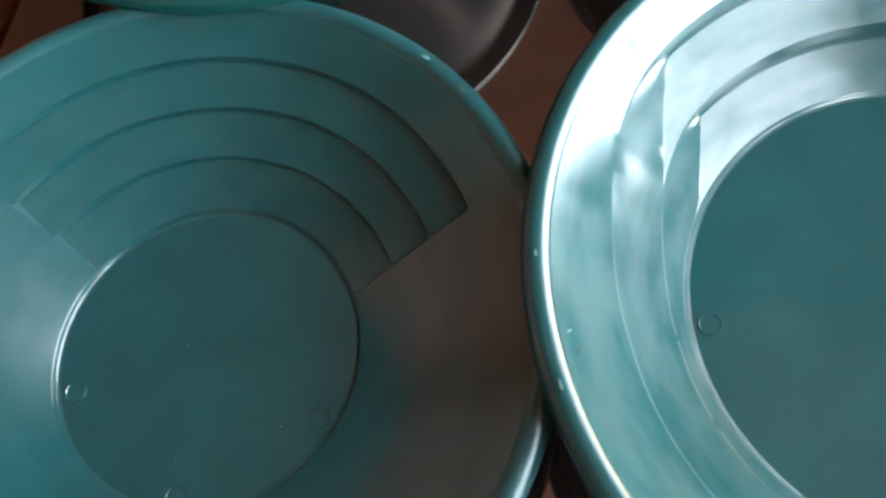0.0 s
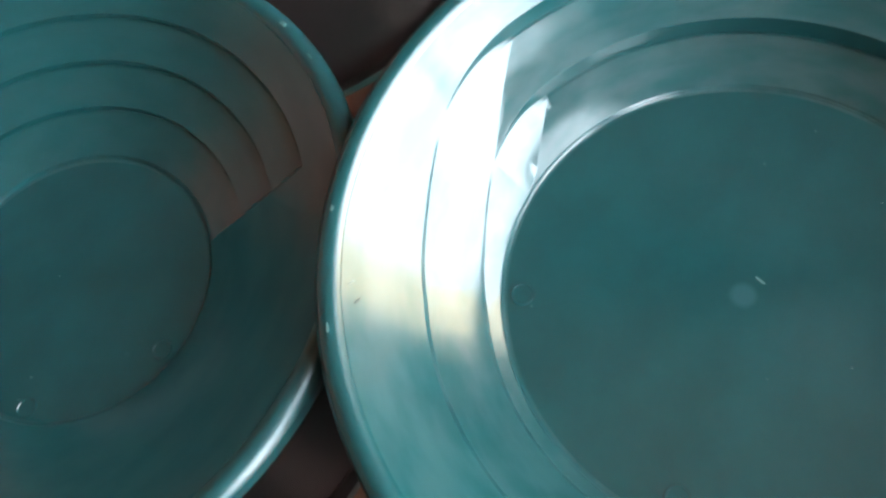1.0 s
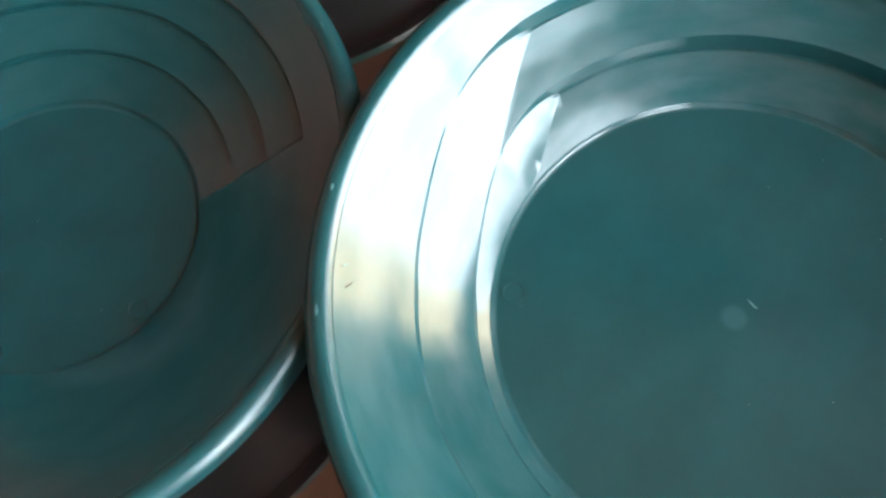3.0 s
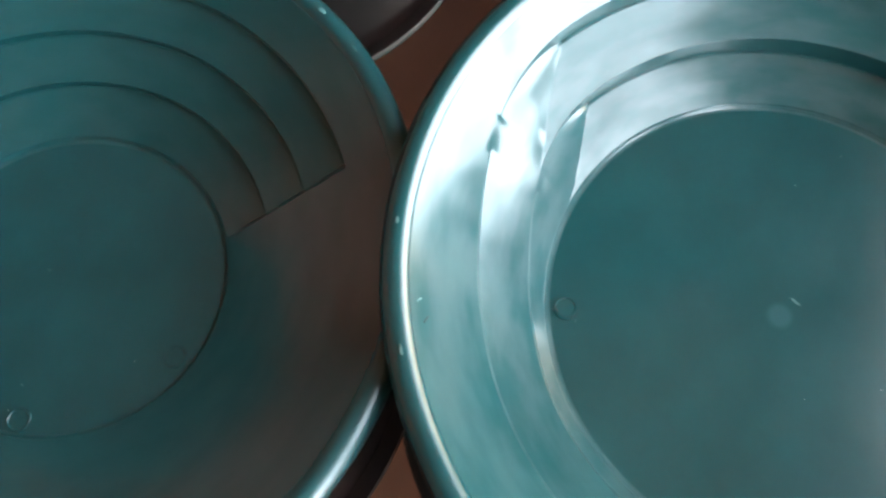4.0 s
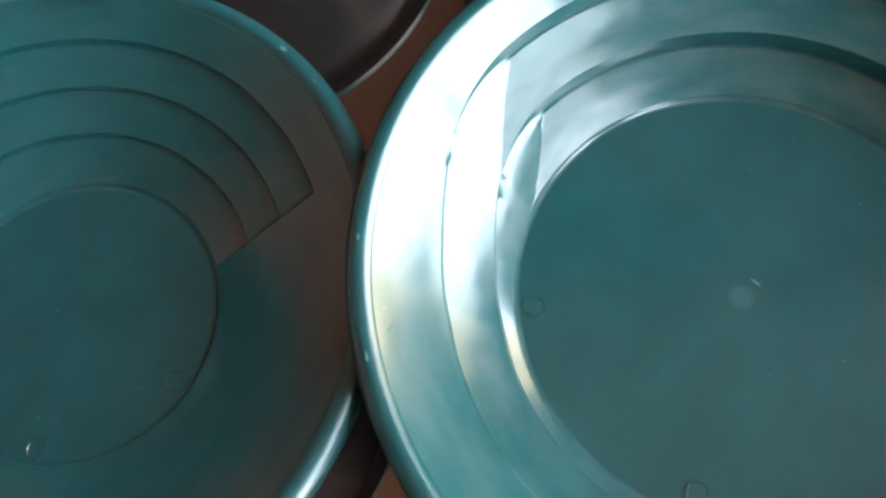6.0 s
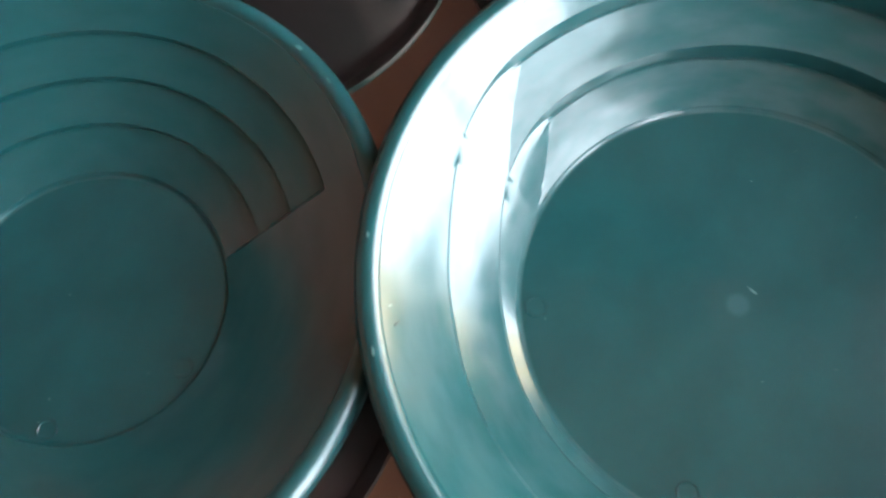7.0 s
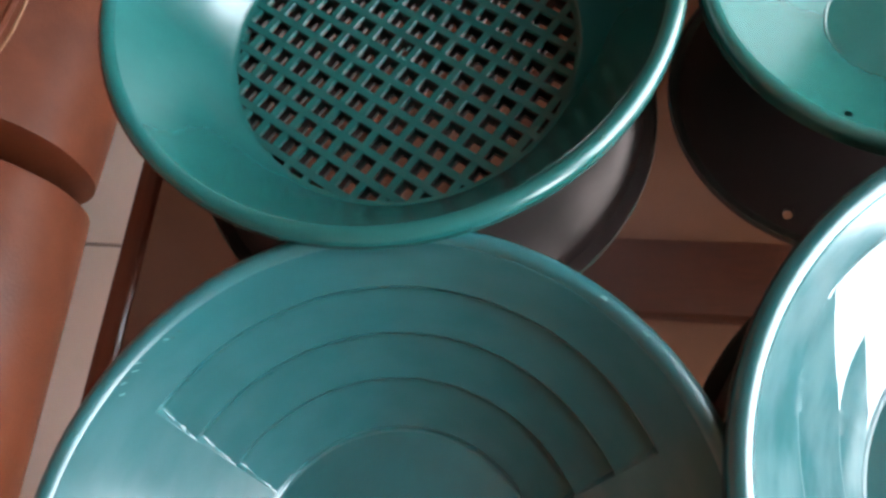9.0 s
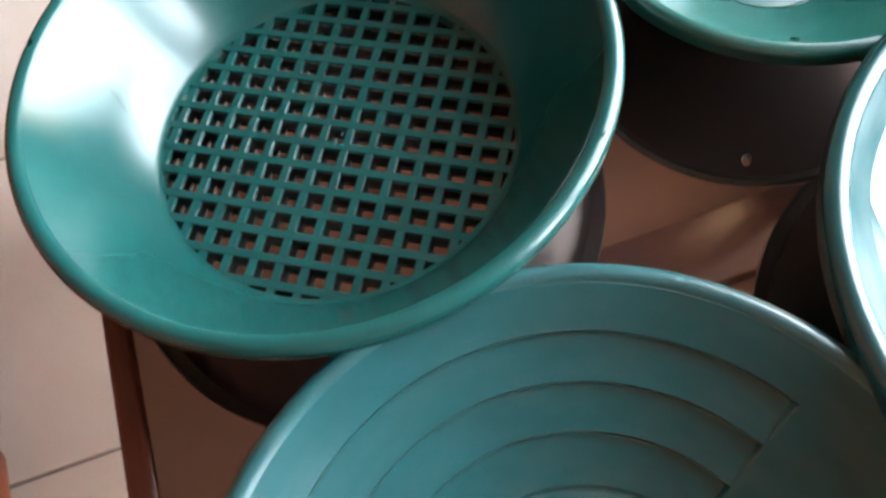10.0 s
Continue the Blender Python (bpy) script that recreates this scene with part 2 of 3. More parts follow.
# ---- room ----
FLOOR = -0.42
floor = tagged(part("floor", box("floor", (-3.6, -2.4, FLOOR - 0.1), (1.5, 3.6, FLOOR - 0.004), GROUT)), "cream ceramic floor tiles with dark joints", "floor", kind="structure")
ceiling = tagged(part("ceiling", box("ceiling", (-3.6, -2.4, 2.45), (1.65, 3.6, 2.55), CEILING_PAINT)), "plain warm brown painted ceiling", "ceiling", kind="structure")
tagged(part("ceiling_beam", box("ceiling_beam", (0.1, 0.955, 2.36), (1.499, 1.235, 2.449), FRAME_WOOD, 0.01)), "short dark wooden ceiling beam", "beam", kind="structure")
tagged(part("wall_west", box("wall_west", (-3.75, -2.4, FLOOR - 0.1), (-3.6, 3.6, 2.55), PLASTER)), "plain tan painted wall", "wall", kind="structure")
tagged(part("wall_north", box("wall_north", (-3.75, 3.6, FLOOR - 0.1), (1.65, 3.75, 2.55), PLASTER)), "plain tan painted wall", "wall", kind="structure")
tagged(part("wall_south", box("wall_south", (-3.75, -2.55, FLOOR - 0.1), (1.65, -2.4, 2.55), PLASTER)), "plain tan painted wall", "wall", kind="structure")

ceiling_lamp = thing("ceiling_lamp", "small round white ceiling lamp, switched off", "lamp", pose(0.875, 0.91, 2.45))
ring = np.radians(np.arange(0, 360, 12))
part("shade", lathe("shade", [(0.0004, -0.152), (0.03, -0.151), (0.052, -0.144), (0.058, -0.134), (0.05, -0.126), (0.0004, -0.122)], WHITE_PAINT, ring, 40, caps=True), ceiling_lamp)
part("stem", lathe("stem", [(0.007, -0.123), (0.007, -0.012), (0.03, -0.011), (0.032, -0.0005), (0.0004, -0.0005)], FRAME_WOOD, ring, 40), ceiling_lamp)

# the window wall, with its openings
WX = 1.5
OPENINGS = (  # y from, y to, z from, z to, mullions
    ("window_1", "wide white-framed glazed doors", -0.42, 1.26, FLOOR + 0.02, 2.2, (0.22,)),
    ("window_2", "lower white-framed window", -1.3, -0.57, FLOOR + 0.02, 1.6, ()),
    ("window_3", "small high white-framed window", 1.4, 1.85, 1.1, 2.1, ()))
east = tagged(thing("wall_east", "plain tan painted wall round three windows", "wall"), kind="structure")
edge = -2.4
for _, _, y0, y1, z0, z1, _ in sorted(OPENINGS, key=lambda o: o[2]):
    part("wall_panel", box("wall_panel", (WX, edge, FLOOR - 0.1), (WX + 0.15, y0, 2.55), PLASTER), east)
    part("wall_panel", box("wall_panel", (WX, y0, z1), (WX + 0.15, y1, 2.55), PLASTER), east)
    part("wall_panel", box("wall_panel", (WX, y0, FLOOR - 0.1), (WX + 0.15, y1, z0), PLASTER), east)
    edge = y1
part("wall_panel", box("wall_panel", (WX, edge, FLOOR - 0.1), (WX + 0.15, 3.6, 2.55), PLASTER), east)
for name, label, y0, y1, z0, z1, mullions in OPENINGS:
    window = tagged(thing(name, label, "window"), kind="structure")
    for lo, hi in (((WX + 0.03, y0, z0), (WX + 0.1, y0 + 0.05, z1)), ((WX + 0.03, y1 - 0.05, z0), (WX + 0.1, y1, z1)),
                   ((WX + 0.03, y0 + 0.05, z0), (WX + 0.1, y1 - 0.05, z0 + 0.06)),
                   ((WX + 0.03, y0 + 0.05, z1 - 0.05), (WX + 0.1, y1 - 0.05, z1))):
        part("window_frame", box("window_frame", lo, hi, WHITE_PAINT, 0.004), window)
    for y in mullions:
        part("mullion", box("mullion", (WX + 0.04, y - 0.018, z0 + 0.061), (WX + 0.1, y + 0.018, z1 - 0.051), WHITE_PAINT, 0.004), window)
tagged(part("backdrop", box("backdrop", (6.0, -6.5, FLOOR - 0.2), (6.02, 8.0, 9.0), SKY_GLOW)), "pale overcast sky", "sky", kind="structure")
# wall and house are no lamps: their sunlight is put in as emission
tagged(part("backdrop", box("backdrop", (3.0, 1.7, FLOOR - 0.2), (3.2, 8.0, 0.6), WALL_GLOW)), "cream garden wall outside, glowing in place of sunlight", "wall", kind="structure")
tagged(part("backdrop", box("backdrop", (4.6, 3.0, FLOOR - 0.2), (4.9, 5.2, 2.6), WALL_GLOW)), "cream house outside, glowing in place of sunlight", "house", kind="structure")
tagged(part("ground", box("ground", (-40, -40, FLOOR - 0.3), (40, 40, FLOOR - 0.2), EARTH)), "pale dusty concrete paving outside the house", "ground", kind="structure")

# ---- coffee table ----
TX0, TX1, TY0, TY1 = -0.21, 0.75, -0.45, 0.78
table = thing("coffee_table", "dark coffee table with reddish wooden edge and mirror-like bronze glass top", "table")
EDGE = 0.017
part("glass_top", box("glass_top", (TX0 + EDGE + 0.001, TY0 + EDGE + 0.001, -0.008), (TX1 - EDGE - 0.001, TY1 - EDGE - 0.001, 0.0), GLASS_TOP), table, "bronze-tinted reflecting glass")
for lo, hi in (((TX0, TY0, -0.035), (TX0 + EDGE, TY1, 0.002)), ((TX1 - EDGE, TY0, -0.035), (TX1, TY1, 0.002)),
               ((TX0 + EDGE, TY0, -0.035), (TX1 - EDGE, TY0 + EDGE, 0.002)), ((TX0 + EDGE, TY1 - EDGE, -0.035), (TX1 - EDGE, TY1, 0.002))):
    part("edge_strip", box("edge_strip", lo, hi, TRIM_WOOD, 0.004, 4), table, "red-brown varnished edge strip")
part("board", box("board", (TX0 + EDGE, TY0 + EDGE, -0.035), (TX1 - EDGE, TY1 - EDGE, -0.0085), FRAME_WOOD), table)
for x in (TX0 + 0.09, TX1 - 0.09):
    for y in (TY0 + 0.09, TY1 - 0.09):
        part("leg", box("leg", (x - 0.03, y - 0.03, FLOOR), (x + 0.03, y + 0.03, -0.0355), FRAME_WOOD, 0.004), table)


# ---- pans ----
def interp(points, r):
    return np.interp(r, [p[0] for p in points], [p[1] for p in points])


def pan_bowl(name, wall, bands, depth, start, stop, mat, undercut=0.0008, leaf=0.0, drift=0.0, foot=0.0, drop=0.0006, crease=0.0, floor_mat=None):
    """A pan's bowl: flat floor, sloping wall along the points (r, z), and stepped riffles let into the wall
    between two angles. leaf: degrees over which each riffle runs out past its end in a tapering facet, its ledge
    drifting inwards by drift metres. crease: depth of the fold that goes on round the pan past the riffles."""
    a = ring_angles(1.0, (start, stop, start - 1.4, stop + 1.4) if bands else ())
    if leaf:
        a = ring_angles(0.5)
    deg = np.degrees(a)
    past = np.maximum(np.maximum(np.minimum(deg - stop, start + 360 - deg), start - deg), 0.0)
    u = 1 - (1 - np.clip(past / leaf, 0, 1)) ** 1.6 if leaf else np.clip(past / 1.4, 0, 1)
    tail = np.clip(past / 42.0, 0, 1)
    rf, zf = wall[0][0], wall[0][1] - drop
    rings = [(0.0004, zf), (rf * 0.4, zf), (rf * 0.75, zf), (rf - 0.0022, zf), (rf - 0.0007, zf + 0.0003), (rf, zf + 0.001), (rf + 0.0004, zf + drop + 0.0002)]
    ease = tail * tail * (3 - 2 * tail)
    below = np.full(len(a), rf + 0.0012)
    rings.append((below, interp(wall, rf + 0.0012)))
    for n, (lo, hi) in enumerate(bands):
        ledge = hi - drift * ease - (0.007 * np.clip((past - 20) / 35, 0, 1) if crease else 0.0)
        fade = crease * np.clip((past - 20) / 35, 0, 1)
        fold = below + (ledge - below) * (0.985 - 0.965 * u) if leaf else ledge - 0.0006
        inside = depth * (1 - u)
        for s in np.linspace(0.0, 1.0, 7)[1 if n else 0:]:
            q = below + (fold - below) * s
            share = np.clip((q - below) / (ledge - below), 0, 1)
            cut = np.maximum(np.minimum(depth * share, inside), fade * share)
            rings.append((q, interp(wall, q) - cut))
        if leaf:
            for s in (0.2, 0.4, 0.6, 0.8):
                q = fold + (ledge - 0.0005 - fold) * s
                share = np.clip((q - below) / (ledge - below), 0, 1)
                rings.append((q, interp(wall, q) - np.maximum(np.minimum(depth * share, inside), fade * share)))
        rings.append((ledge + undercut * (1 - u), interp(wall, ledge) - np.maximum(inside, fade)))
        rings.append((ledge + 0.0004 + fade * 0.6, interp(wall, ledge + 0.0004 + fade * 0.6)))
        below = ledge + 0.0005 + fade * 0.6
    for s in np.linspace(0.12, 1.0, 8):
        q = below + (wall[-1][0] - below) * s
        rings.append((q, interp(wall, q)))
    top_r, top_z = wall[-1]
    under = depth + 0.003
    rings += [(top_r + 0.0022, top_z), (top_r + 0.0018, top_z - under), (rf + 0.014 + under, zf - 0.0015), (rf + 0.004, foot + 0.003), (rf, foot), (rf - 0.003, foot), (rf - 0.005, zf - 0.004), (0.0004, zf - 0.004)]
    me = lathe(name, rings, mat, a, 11, caps=True)
    if floor_mat:
        me.materials.append(floor_mat)
        for p in me.polygons:
            if p.center.z > zf - 0.001 and math.hypot(p.center.x, p.center.y) < rf - 0.002:
                p.material_index = 1
    return shade_outside(me)


def shade_outside(me):
    """Gives the underside of a pan a duller finish, its colour darkened to imitate shade (these meshes are wound with
    their faces turned in).
    """
    me.materials.append(SHADED_UNDERSIDE)
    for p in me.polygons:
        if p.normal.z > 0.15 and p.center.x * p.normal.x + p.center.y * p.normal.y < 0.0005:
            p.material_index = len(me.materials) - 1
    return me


def drill(ob, cutter):
    """Cuts a hole through a part with a closed mesh given in the part's own space."""
    tool = new("tool", cutter)
    tool.matrix_world = ob.matrix_world
    bpy.context.view_layer.update()
    tool.matrix_world = ob.matrix_world
    mod = ob.modifiers.new("hole", "BOOLEAN")
    mod.operation, mod.object, mod.solver = "DIFFERENCE", tool, "EXACT"
    bpy.context.view_layer.update()
    cut = bpy.data.meshes.new_from_object(ob.evaluated_get(bpy.context.evaluated_depsgraph_get()))
    ob.modifiers.clear()
    ob.data = cut
    bpy.data.objects.remove(tool)


def plug(at, radius, length, mat):
    bm = bmesh.new()
    bmesh.ops.create_cone(bm, cap_ends=True, segments=20, radius1=radius, radius2=radius, depth=length, matrix=at)
    return from_bm("plug", bm, mat)


def marks(parent, places, radius, z, mat):
    me = nub("mould_mark", radius, 0.0006, mat)
    for x, y in places:
        part("mould_mark", me, parent, at=pose(x, y, z))


# the pan with three stepped riffles
A_WALL = [(0.0793, 0.0139), (0.1662, 0.0738)]
pan = thing("gold_pan", "teal green plastic gold pan with three stepped riffles", "gold pan", group="gold pans on the table")
part("bowl", pan_bowl("bowl", A_WALL, [(0.0793, 0.103), (0.103, 0.1245), (0.1245, 0.146)], 0.0038, 29.0, 150.5, PAN_GREEN, drop=0.0028, floor_mat=PAN_FLOOR), pan)
part("rim", lip("rim", 0.1655, 0.178, 0.0766, 0.008, PAN_RIM), pan, "rolled rim")
marks(pan, [(-0.064, -0.027), (0.002, -0.071), (0.064, -0.0265)], 0.0058, 0.0116, PAN_FLOOR)

# the wider pan with two deep riffles that taper off
B_WALL = [(0.1171, 0.0198), (0.129, 0.0318), (0.157, 0.0582), (0.1823, 0.0849)]
wide = thing("sluice_pan", "large teal plastic gold pan with two deep tapering riffles", "gold pan", pose(0.3508, 0.0551, 0), group="gold pans on the table")
part("bowl", pan_bowl("bowl", B_WALL, [(0.1171, 0.1425), (0.1425, 0.1685)], 0.0118, 18.0, 142.0, SLUICE_GREEN, 0.0012, 21.0, 0.0115, drop=0.0008, crease=0.0018, floor_mat=SLUICE_FLOOR), wide)
part("rim", lip("rim", 0.1815, 0.195, 0.0885, 0.010, SLUICE_RIM), wide, "rolled rim")
marks(wide, [(-0.1055, -0.0195), (-0.0201, -0.101), (0.10, -0.045)], 0.006, 0.0192, SLUICE_FLOOR)

# the sieve
sieve = thing("classifier_sieve", "sea green plastic sieve with square-holed bottom", "sieve", pose(-0.0356, 0.3398, 0))
a_full = ring_angles(2.0)
part("wall", shade_outside(lathe("wall", [(0.118, 0.0072), (0.1202, 0.0078), (0.1232, 0.0098), (0.1405, 0.037), (0.1585, 0.066), (0.1693, 0.0844), (0.1709, 0.0834),
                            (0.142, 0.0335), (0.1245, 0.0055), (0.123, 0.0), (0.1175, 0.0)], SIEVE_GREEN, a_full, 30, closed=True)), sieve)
sieve_rim = part("rim", lip("rim", 0.1685, 0.1809, 0.0875, 0.005, SIEVE_GREEN), sieve, "rolled rim")
drill(sieve_rim, plug(pose(-0.1577, 0.0803, 0.082), 0.0034, 0.04, SIEVE_GREEN))
PITCH, BAR, RS = 0.0172, 0.0056, 0.1228
turn = pose(0, 0, 0, 0, 0, -31.5)
for across in (0, 1):
    for i in range(-7, 8):
        off = (i + 0.5) * PITCH
        if abs(off) > RS - 0.004:
            continue
        half = math.sqrt(max(RS * RS - (abs(off) + BAR / 2) ** 2, 1e-5))
        top = 0.0075 - 0.0003 * across
        me = box("bar", (-half, off - BAR / 2, 0.0038), (half, off + BAR / 2, top), SIEVE_GREEN, 0.0004, 1)
        part("bar", me, sieve, at=turn @ pose(0, 0, 0, 0, 0, 90 * across))

# the small pan
small = thing("small_gold_pan", "small pale green plastic gold pan with hole in rim", "gold pan", pose(0.2805, 0.3556, 0), group="gold pans on the table")
small_bowl = part("bowl", pan_bowl("bowl", [(0.0415, 0.013), (0.1192, 0.0706)], [], 0, 0, 0, SMALL_GREEN), small)
drill(small_bowl, plug(pose(-0.0512, -0.1008, 0.062), 0.0034, 0.03, SMALL_GREEN))
part("rim", lip("rim", 0.1185, 0.1296, 0.0735, 0.006, SMALL_GREEN), small, "rolled rim")

# ---- wear on the pans: pale scuffs on the rims, flecks of dust ----
PALE = matt("pale_scuff", (0.07, 0.19, 0.18), (0.13, 0.27, 0.26), 80, 0.6)


def flake(name, length, width, mat, seed):
    """A thin ragged flake."""
    rnd = random.Random(seed)
    n = 10
    top = []
    for k in range(n):
        a = 2 * math.pi * k / n
        f = rnd.uniform(0.6, 1.0)
        top.append((length / 2 * f * math.cos(a), width / 2 * f * math.sin(a), 0.00012))
    low = [(x * 1.1, y * 1.1, -0.0003) for x, y, z in top]
    faces = [tuple(range(n))] + [(k, n + k, n + (k + 1) % n, (k + 1) % n) for k in range(n)]
    return mesh_of(name, top + low, faces, mat, 50)


def rim_scuff(parent, degrees, radius, z, length, width, seed):
    a = radians(degrees)
    part("scuff", flake("scuff", length, width, PALE, seed), parent, "pale scuff", pose(radius * math.cos(a), radius * math.sin(a), z, 0, 0, degrees + 90))


for d, l, w, sd in ((53.9, 0.005, 0.003, 1), (44.9, 0.004, 0.0016, 2), (118.0, 0.003, 0.001, 3)):
    rim_scuff(pan, d, 0.1722, 0.0768, l, w, sd)
for d, l, w, sd in ((186.0, 0.004, 0.0015, 4), (203.0, 0.005, 0.0012, 5), (128.0, 0.006, 0.0014, 6)):
    rim_scuff(wide, d, 0.1885, 0.0887, l, w, sd)
part("chip", flake("chip", 0.006, 0.003, SMALL_GREEN, 31), sieve, "torn bright green chip", pose(0.1345, -0.115, 0.0872, 12, 20, 50))


def wall_tick(parent, degrees, r, z, slope, length, width, mat, seed, lean=0.0):
    """A fine scratch lying on a sloping pan wall."""
    a, q = radians(degrees), radians(slope)
    out = Vector((math.cos(a), math.sin(a), 0))
    up = (out * math.cos(q) + Vector((0, 0, math.sin(q)))).normalized()
    side = Vector((-math.sin(a), math.cos(a), 0))
    face = side.cross(up)
    m = Matrix((side, up, -face)).transposed().to_4x4() if face.z < 0 else Matrix((up, side, up.cross(side))).transposed().to_4x4()
    m.translation = out * r + Vector((0, 0, z))
    part("scratch", flake("scratch", length, width, mat, seed), parent, at=m @ pose(0, 0, 0.0001, 0, 0, lean))


INK = matt("dark_scratch", (0.006, 0.03, 0.03), (0.01, 0.045, 0.045), 90, 0.7)
for k in range(14):
    d, r = 151.5 + 0.75 * (k % 7) + 1.5 * (k // 7), 0.1462 - 0.0016 * (k % 7) - 0.0035 * (k // 7)
    wall_tick(sieve, d, r, 0.0098 + (r - 0.1222) * 1.604, 58.0, 0.0028, 0.0007, INK, 40 + k, 25)
speck = flake("speck", 0.0009, 0.00035, PALE, 8)
rnd = random.Random(5)
for holder, reach, z, count in ((pan, 0.07, 0.0117, 4), (wide, 0.105, 0.0192, 8)):
    for k in range(count):
        r, a = reach * math.sqrt(rnd.random()), rnd.uniform(0, 2 * math.pi)
        part("speck", speck, holder, at=pose(r * math.cos(a), r * math.sin(a), z, 0, 0, rnd.uniform(0, 180)))
for k, (x, y, turn_deg, l) in enumerate(((-0.002, -0.006, 60, 0.007), (0.004, -0.001, 58, 0.005), (0.0015, -0.0095, -30, 0.004))):
    part("scuff", flake("scuff", l, 0.0008, PALE, 20 + k), sieve, "pale scratch", pose(x, y, 0.0076, 0, 0, turn_deg))

# scratches along the riffled pan's upper wall, and tape-like scuffs near the wide pan's rim
for k, (d, r) in enumerate(((150.7, 0.1645), (149.5, 0.165), (147.8, 0.1642), (145.3, 0.164), (140.0, 0.1642), (137.3, 0.1632), (152.5, 0.1622), (139.0, 0.163), (146.4, 0.1655))):
    wall_tick(pan, d, r, 0.0139 + (r - 0.0793) * 0.689, 34.6, 0.0042, 0.0007, INK if k % 2 else PALE, 60 + k, 35)
for d, r, lean, l in ((119.3, 0.1785, 8, 0.008), (114.6, 0.1805, -40, 0.009)):
    wall_tick(wide, d, r, 0.0198 + (r - 0.1171) * 0.998 + 0.0003, 45.0, l, 0.003, PALE, int(d), lean)
wall_tick(wide, -163.9, 0.1785, 0.0812, 46.5, 0.0045, 0.0007, PALE, 81, 60)
wall_tick(wide, -161.2, 0.1765, 0.0791, 46.5, 0.006, 0.0007, INK, 82, 50)
part("scuff", flake("scuff", 0.0075, 0.0012, PALE, 83), wide, "pale scratch", pose(0.0052, 0.0079, 0.0191, 0, 0, -33))

# ---- leather sofa ----
sofa = thing("leather_sofa", "brown leather sofa with plump rounded seat cushions", "sofa")


def cushion(name, lo, hi, mat, soft=(0.09, 0.09, 0.09), puff=0.012):
    """A padded block: rounded edges, crown in the middle and slightly swollen sides."""
    bm = bmesh.new()
    bmesh.ops.create_cube(bm, size=1)
    bmesh.ops.subdivide_edges(bm, edges=bm.edges[:], cuts=35, use_grid_fill=True)
    size = [hi[i] - lo[i] for i in range(3)]
    mid = [(hi[i] + lo[i]) / 2 for i in range(3)]
    for v in bm.verts:
        p = Vector([math.sin(math.pi * v.co[i]) / 2 * size[i] for i in range(3)])
        core = Vector([max(-size[i] / 2 + soft[i], min(size[i] / 2 - soft[i], p[i])) for i in range(3)])
        d = Vector([(p[i] - core[i]) / soft[i] for i in range(3)])
        if d.length > 0:
            d = d.normalized() * min(1, max(abs(d.x), abs(d.y), abs(d.z)))
            p = core + Vector([d[i] * soft[i] for i in range(3)])
        f = [1 - (2 * p[i] / size[i]) ** 2 for i in range(3)]
        p.x += puff * math.copysign(1, p.x) * f[1] * f[2] * (abs(2 * p.x / size[0]) ** 4)
        p.z += puff * math.copysign(1, p.z) * f[0] * f[1] * (abs(2 * p.z / size[2]) ** 4)
        v.co = p + Vector(mid)
    return from_bm(name, bm, mat, 60)


SX, GAP = -0.46, 0.376
part("base", box("base", (-1.25, -0.75, FLOOR + 0.03), (SX - 0.11, 1.45, -0.33), LEATHER, 0.02, 3), sofa)
near = part("seat_cushion", cushion("seat_cushion", (-1.05, -0.45, -0.415), (SX, GAP - 0.008, -0.16), LEATHER, (0.12, 0.015, 0.12)), sofa)
far = part("seat_cushion", cushion("seat_cushion", (-1.05, GAP + 0.008, -0.415), (SX - 0.004, 1.15, -0.155), LEATHER, (0.12, 0.015, 0.12)), sofa)
part("back_cushion", cushion("back_cushion", (-1.3, -0.45, -0.12), (-0.95, GAP - 0.007, 0.62), LEATHER, (0.12, 0.05, 0.12)), sofa)
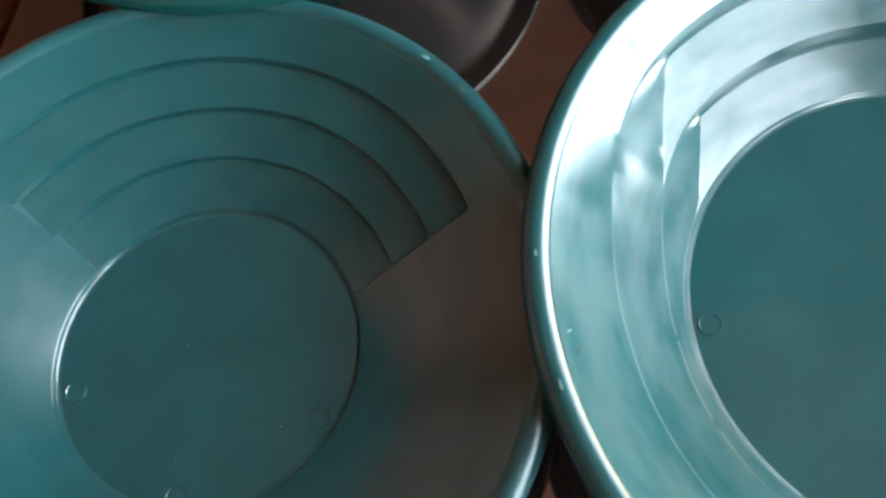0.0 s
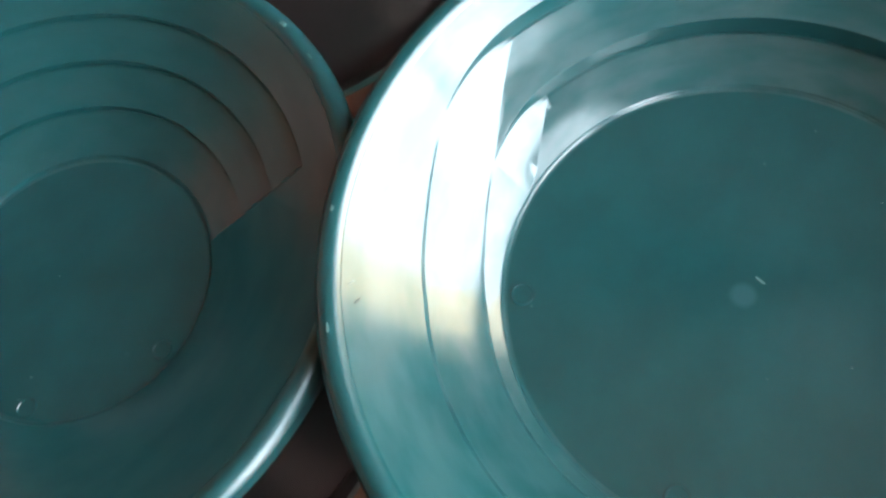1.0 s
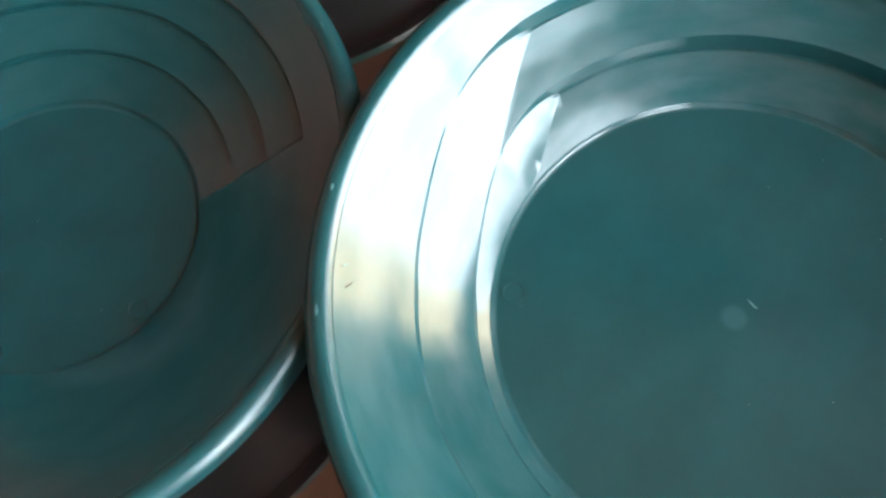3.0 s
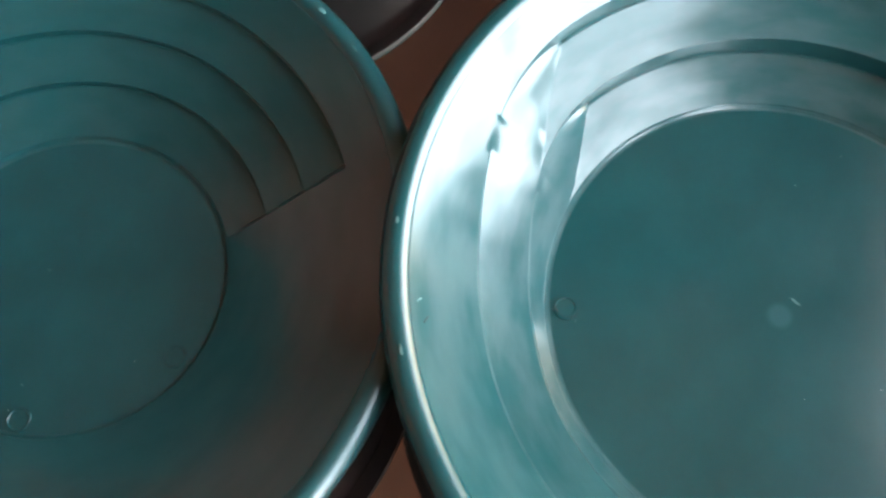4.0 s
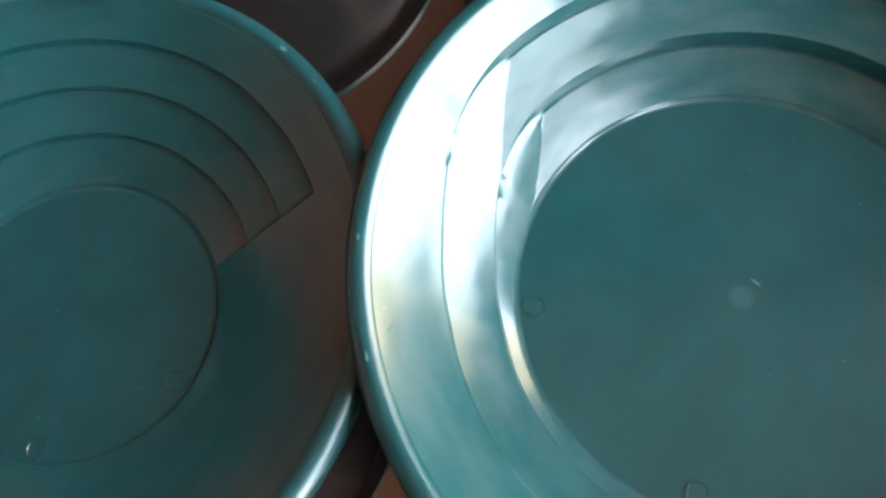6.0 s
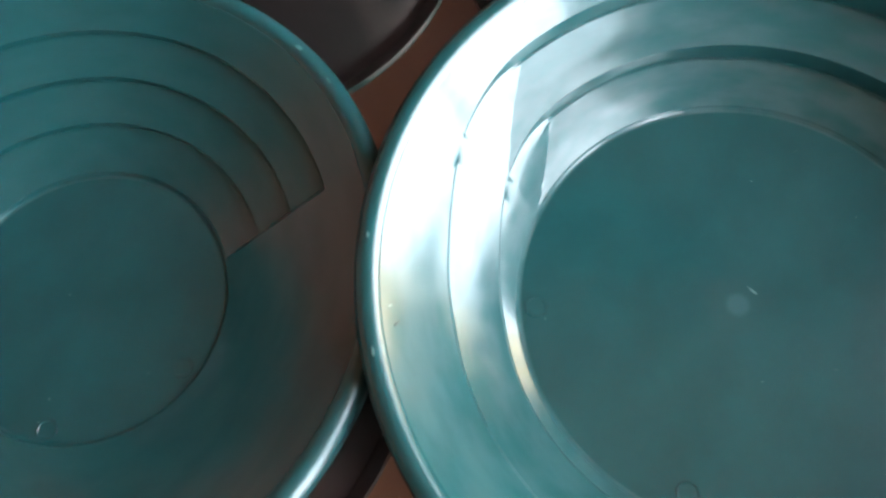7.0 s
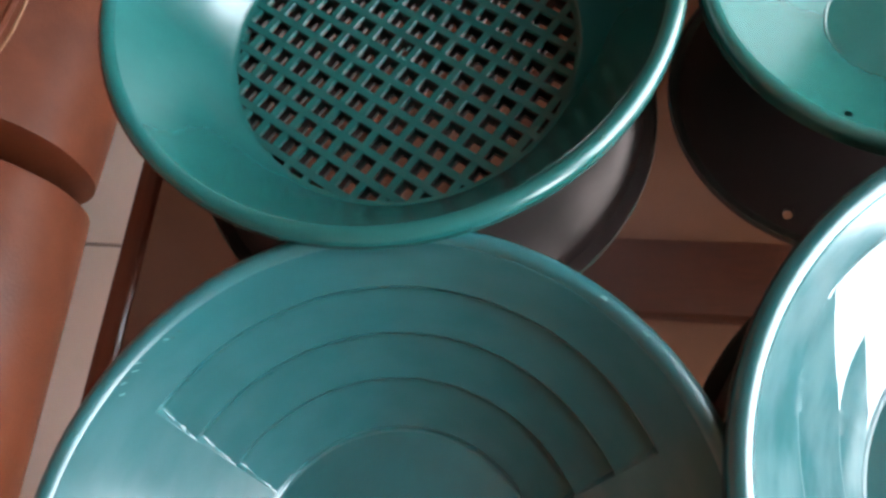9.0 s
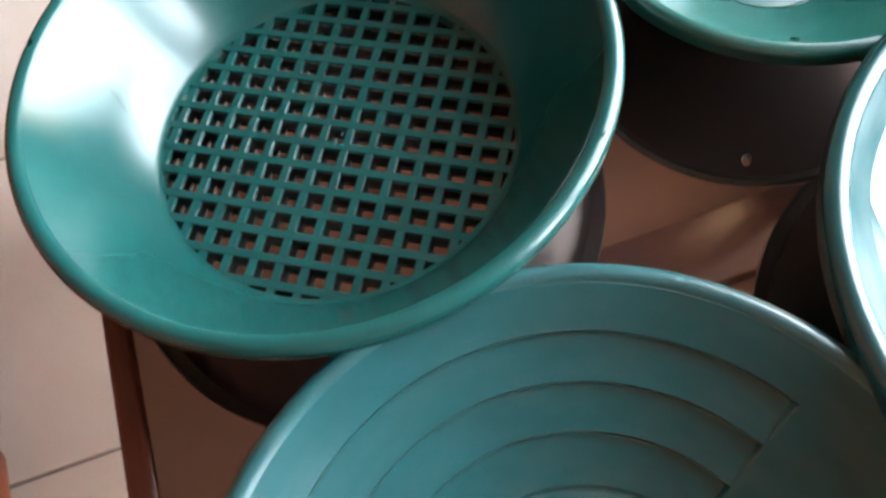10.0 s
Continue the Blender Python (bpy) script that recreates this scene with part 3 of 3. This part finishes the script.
part("back_cushion", cushion("back_cushion", (-1.3, GAP + 0.007, -0.12), (-0.95, 1.15, 0.62), LEATHER, (0.12, 0.05, 0.12)), sofa)


def seam(name, points, radius, mat):
    """A raised welt along a line of points."""
    bm = bmesh.new()
    rows = []
    for i, p in enumerate(points):
        a, b = Vector(points[max(i - 1, 0)]), Vector(points[min(i + 1, len(points) - 1)])
        d = (b - a).normalized()
        u = d.cross(Vector((0.3, 0.1, 1))).normalized()
        v = d.cross(u)
        rows.append([bm.verts.new(Vector(p) + radius * (u * math.cos(k * math.pi / 4) + v * math.sin(k * math.pi / 4))) for k in range(8)])
    for p, q in zip(rows, rows[1:]):
        for k in range(8):
            bm.faces.new((p[k], p[(k + 1) % 8], q[(k + 1) % 8], q[k]))
    return from_bm(name, bm, mat, 60)


for x, z, r in ((SX - 0.052, -0.1785, 0.0045), (SX - 0.042, -0.1835, 0.0016)):
    line = [(x - 0.02 * math.exp(-k / 1.5), GAP + 0.06 + 0.03 * k, z + 0.008 * math.exp(-k / 1.5)) for k in range(24)]
    part("seam", seam("seam", line, r, LEATHER if r > 0.003 else SEAM), far, "raised stitched seam")
part("armrest", cushion("armrest", (-1.3, -0.72, -0.3), (SX - 0.03, -0.46, 0.2), LEATHER, (0.1, 0.1, 0.1)), sofa)
part("armrest", cushion("armrest", (-1.3, 1.16, -0.3), (SX - 0.03, 1.42, 0.2), LEATHER, (0.1, 0.1, 0.1)), sofa)

# ---- floor tiles ----
TILE_SIZE, JOINT = 0.45, 0.004
tile_me = box("tile", (-TILE_SIZE / 2 + JOINT / 2, -TILE_SIZE / 2 + JOINT / 2, -0.006), (TILE_SIZE / 2 - JOINT / 2, TILE_SIZE / 2 - JOINT / 2, 0), TILE, 0.001, 1)
for i in range(-7, 6):
    for j in range(-6, 8):
        x, y = -0.65 + TILE_SIZE * (i + 0.5), 0.353 + TILE_SIZE * (j + 0.5)
        if -3.5 < x < 1.35 and -2.25 < y < 3.45:
            part("tile", tile_me, floor, at=pose(x, y, FLOOR))
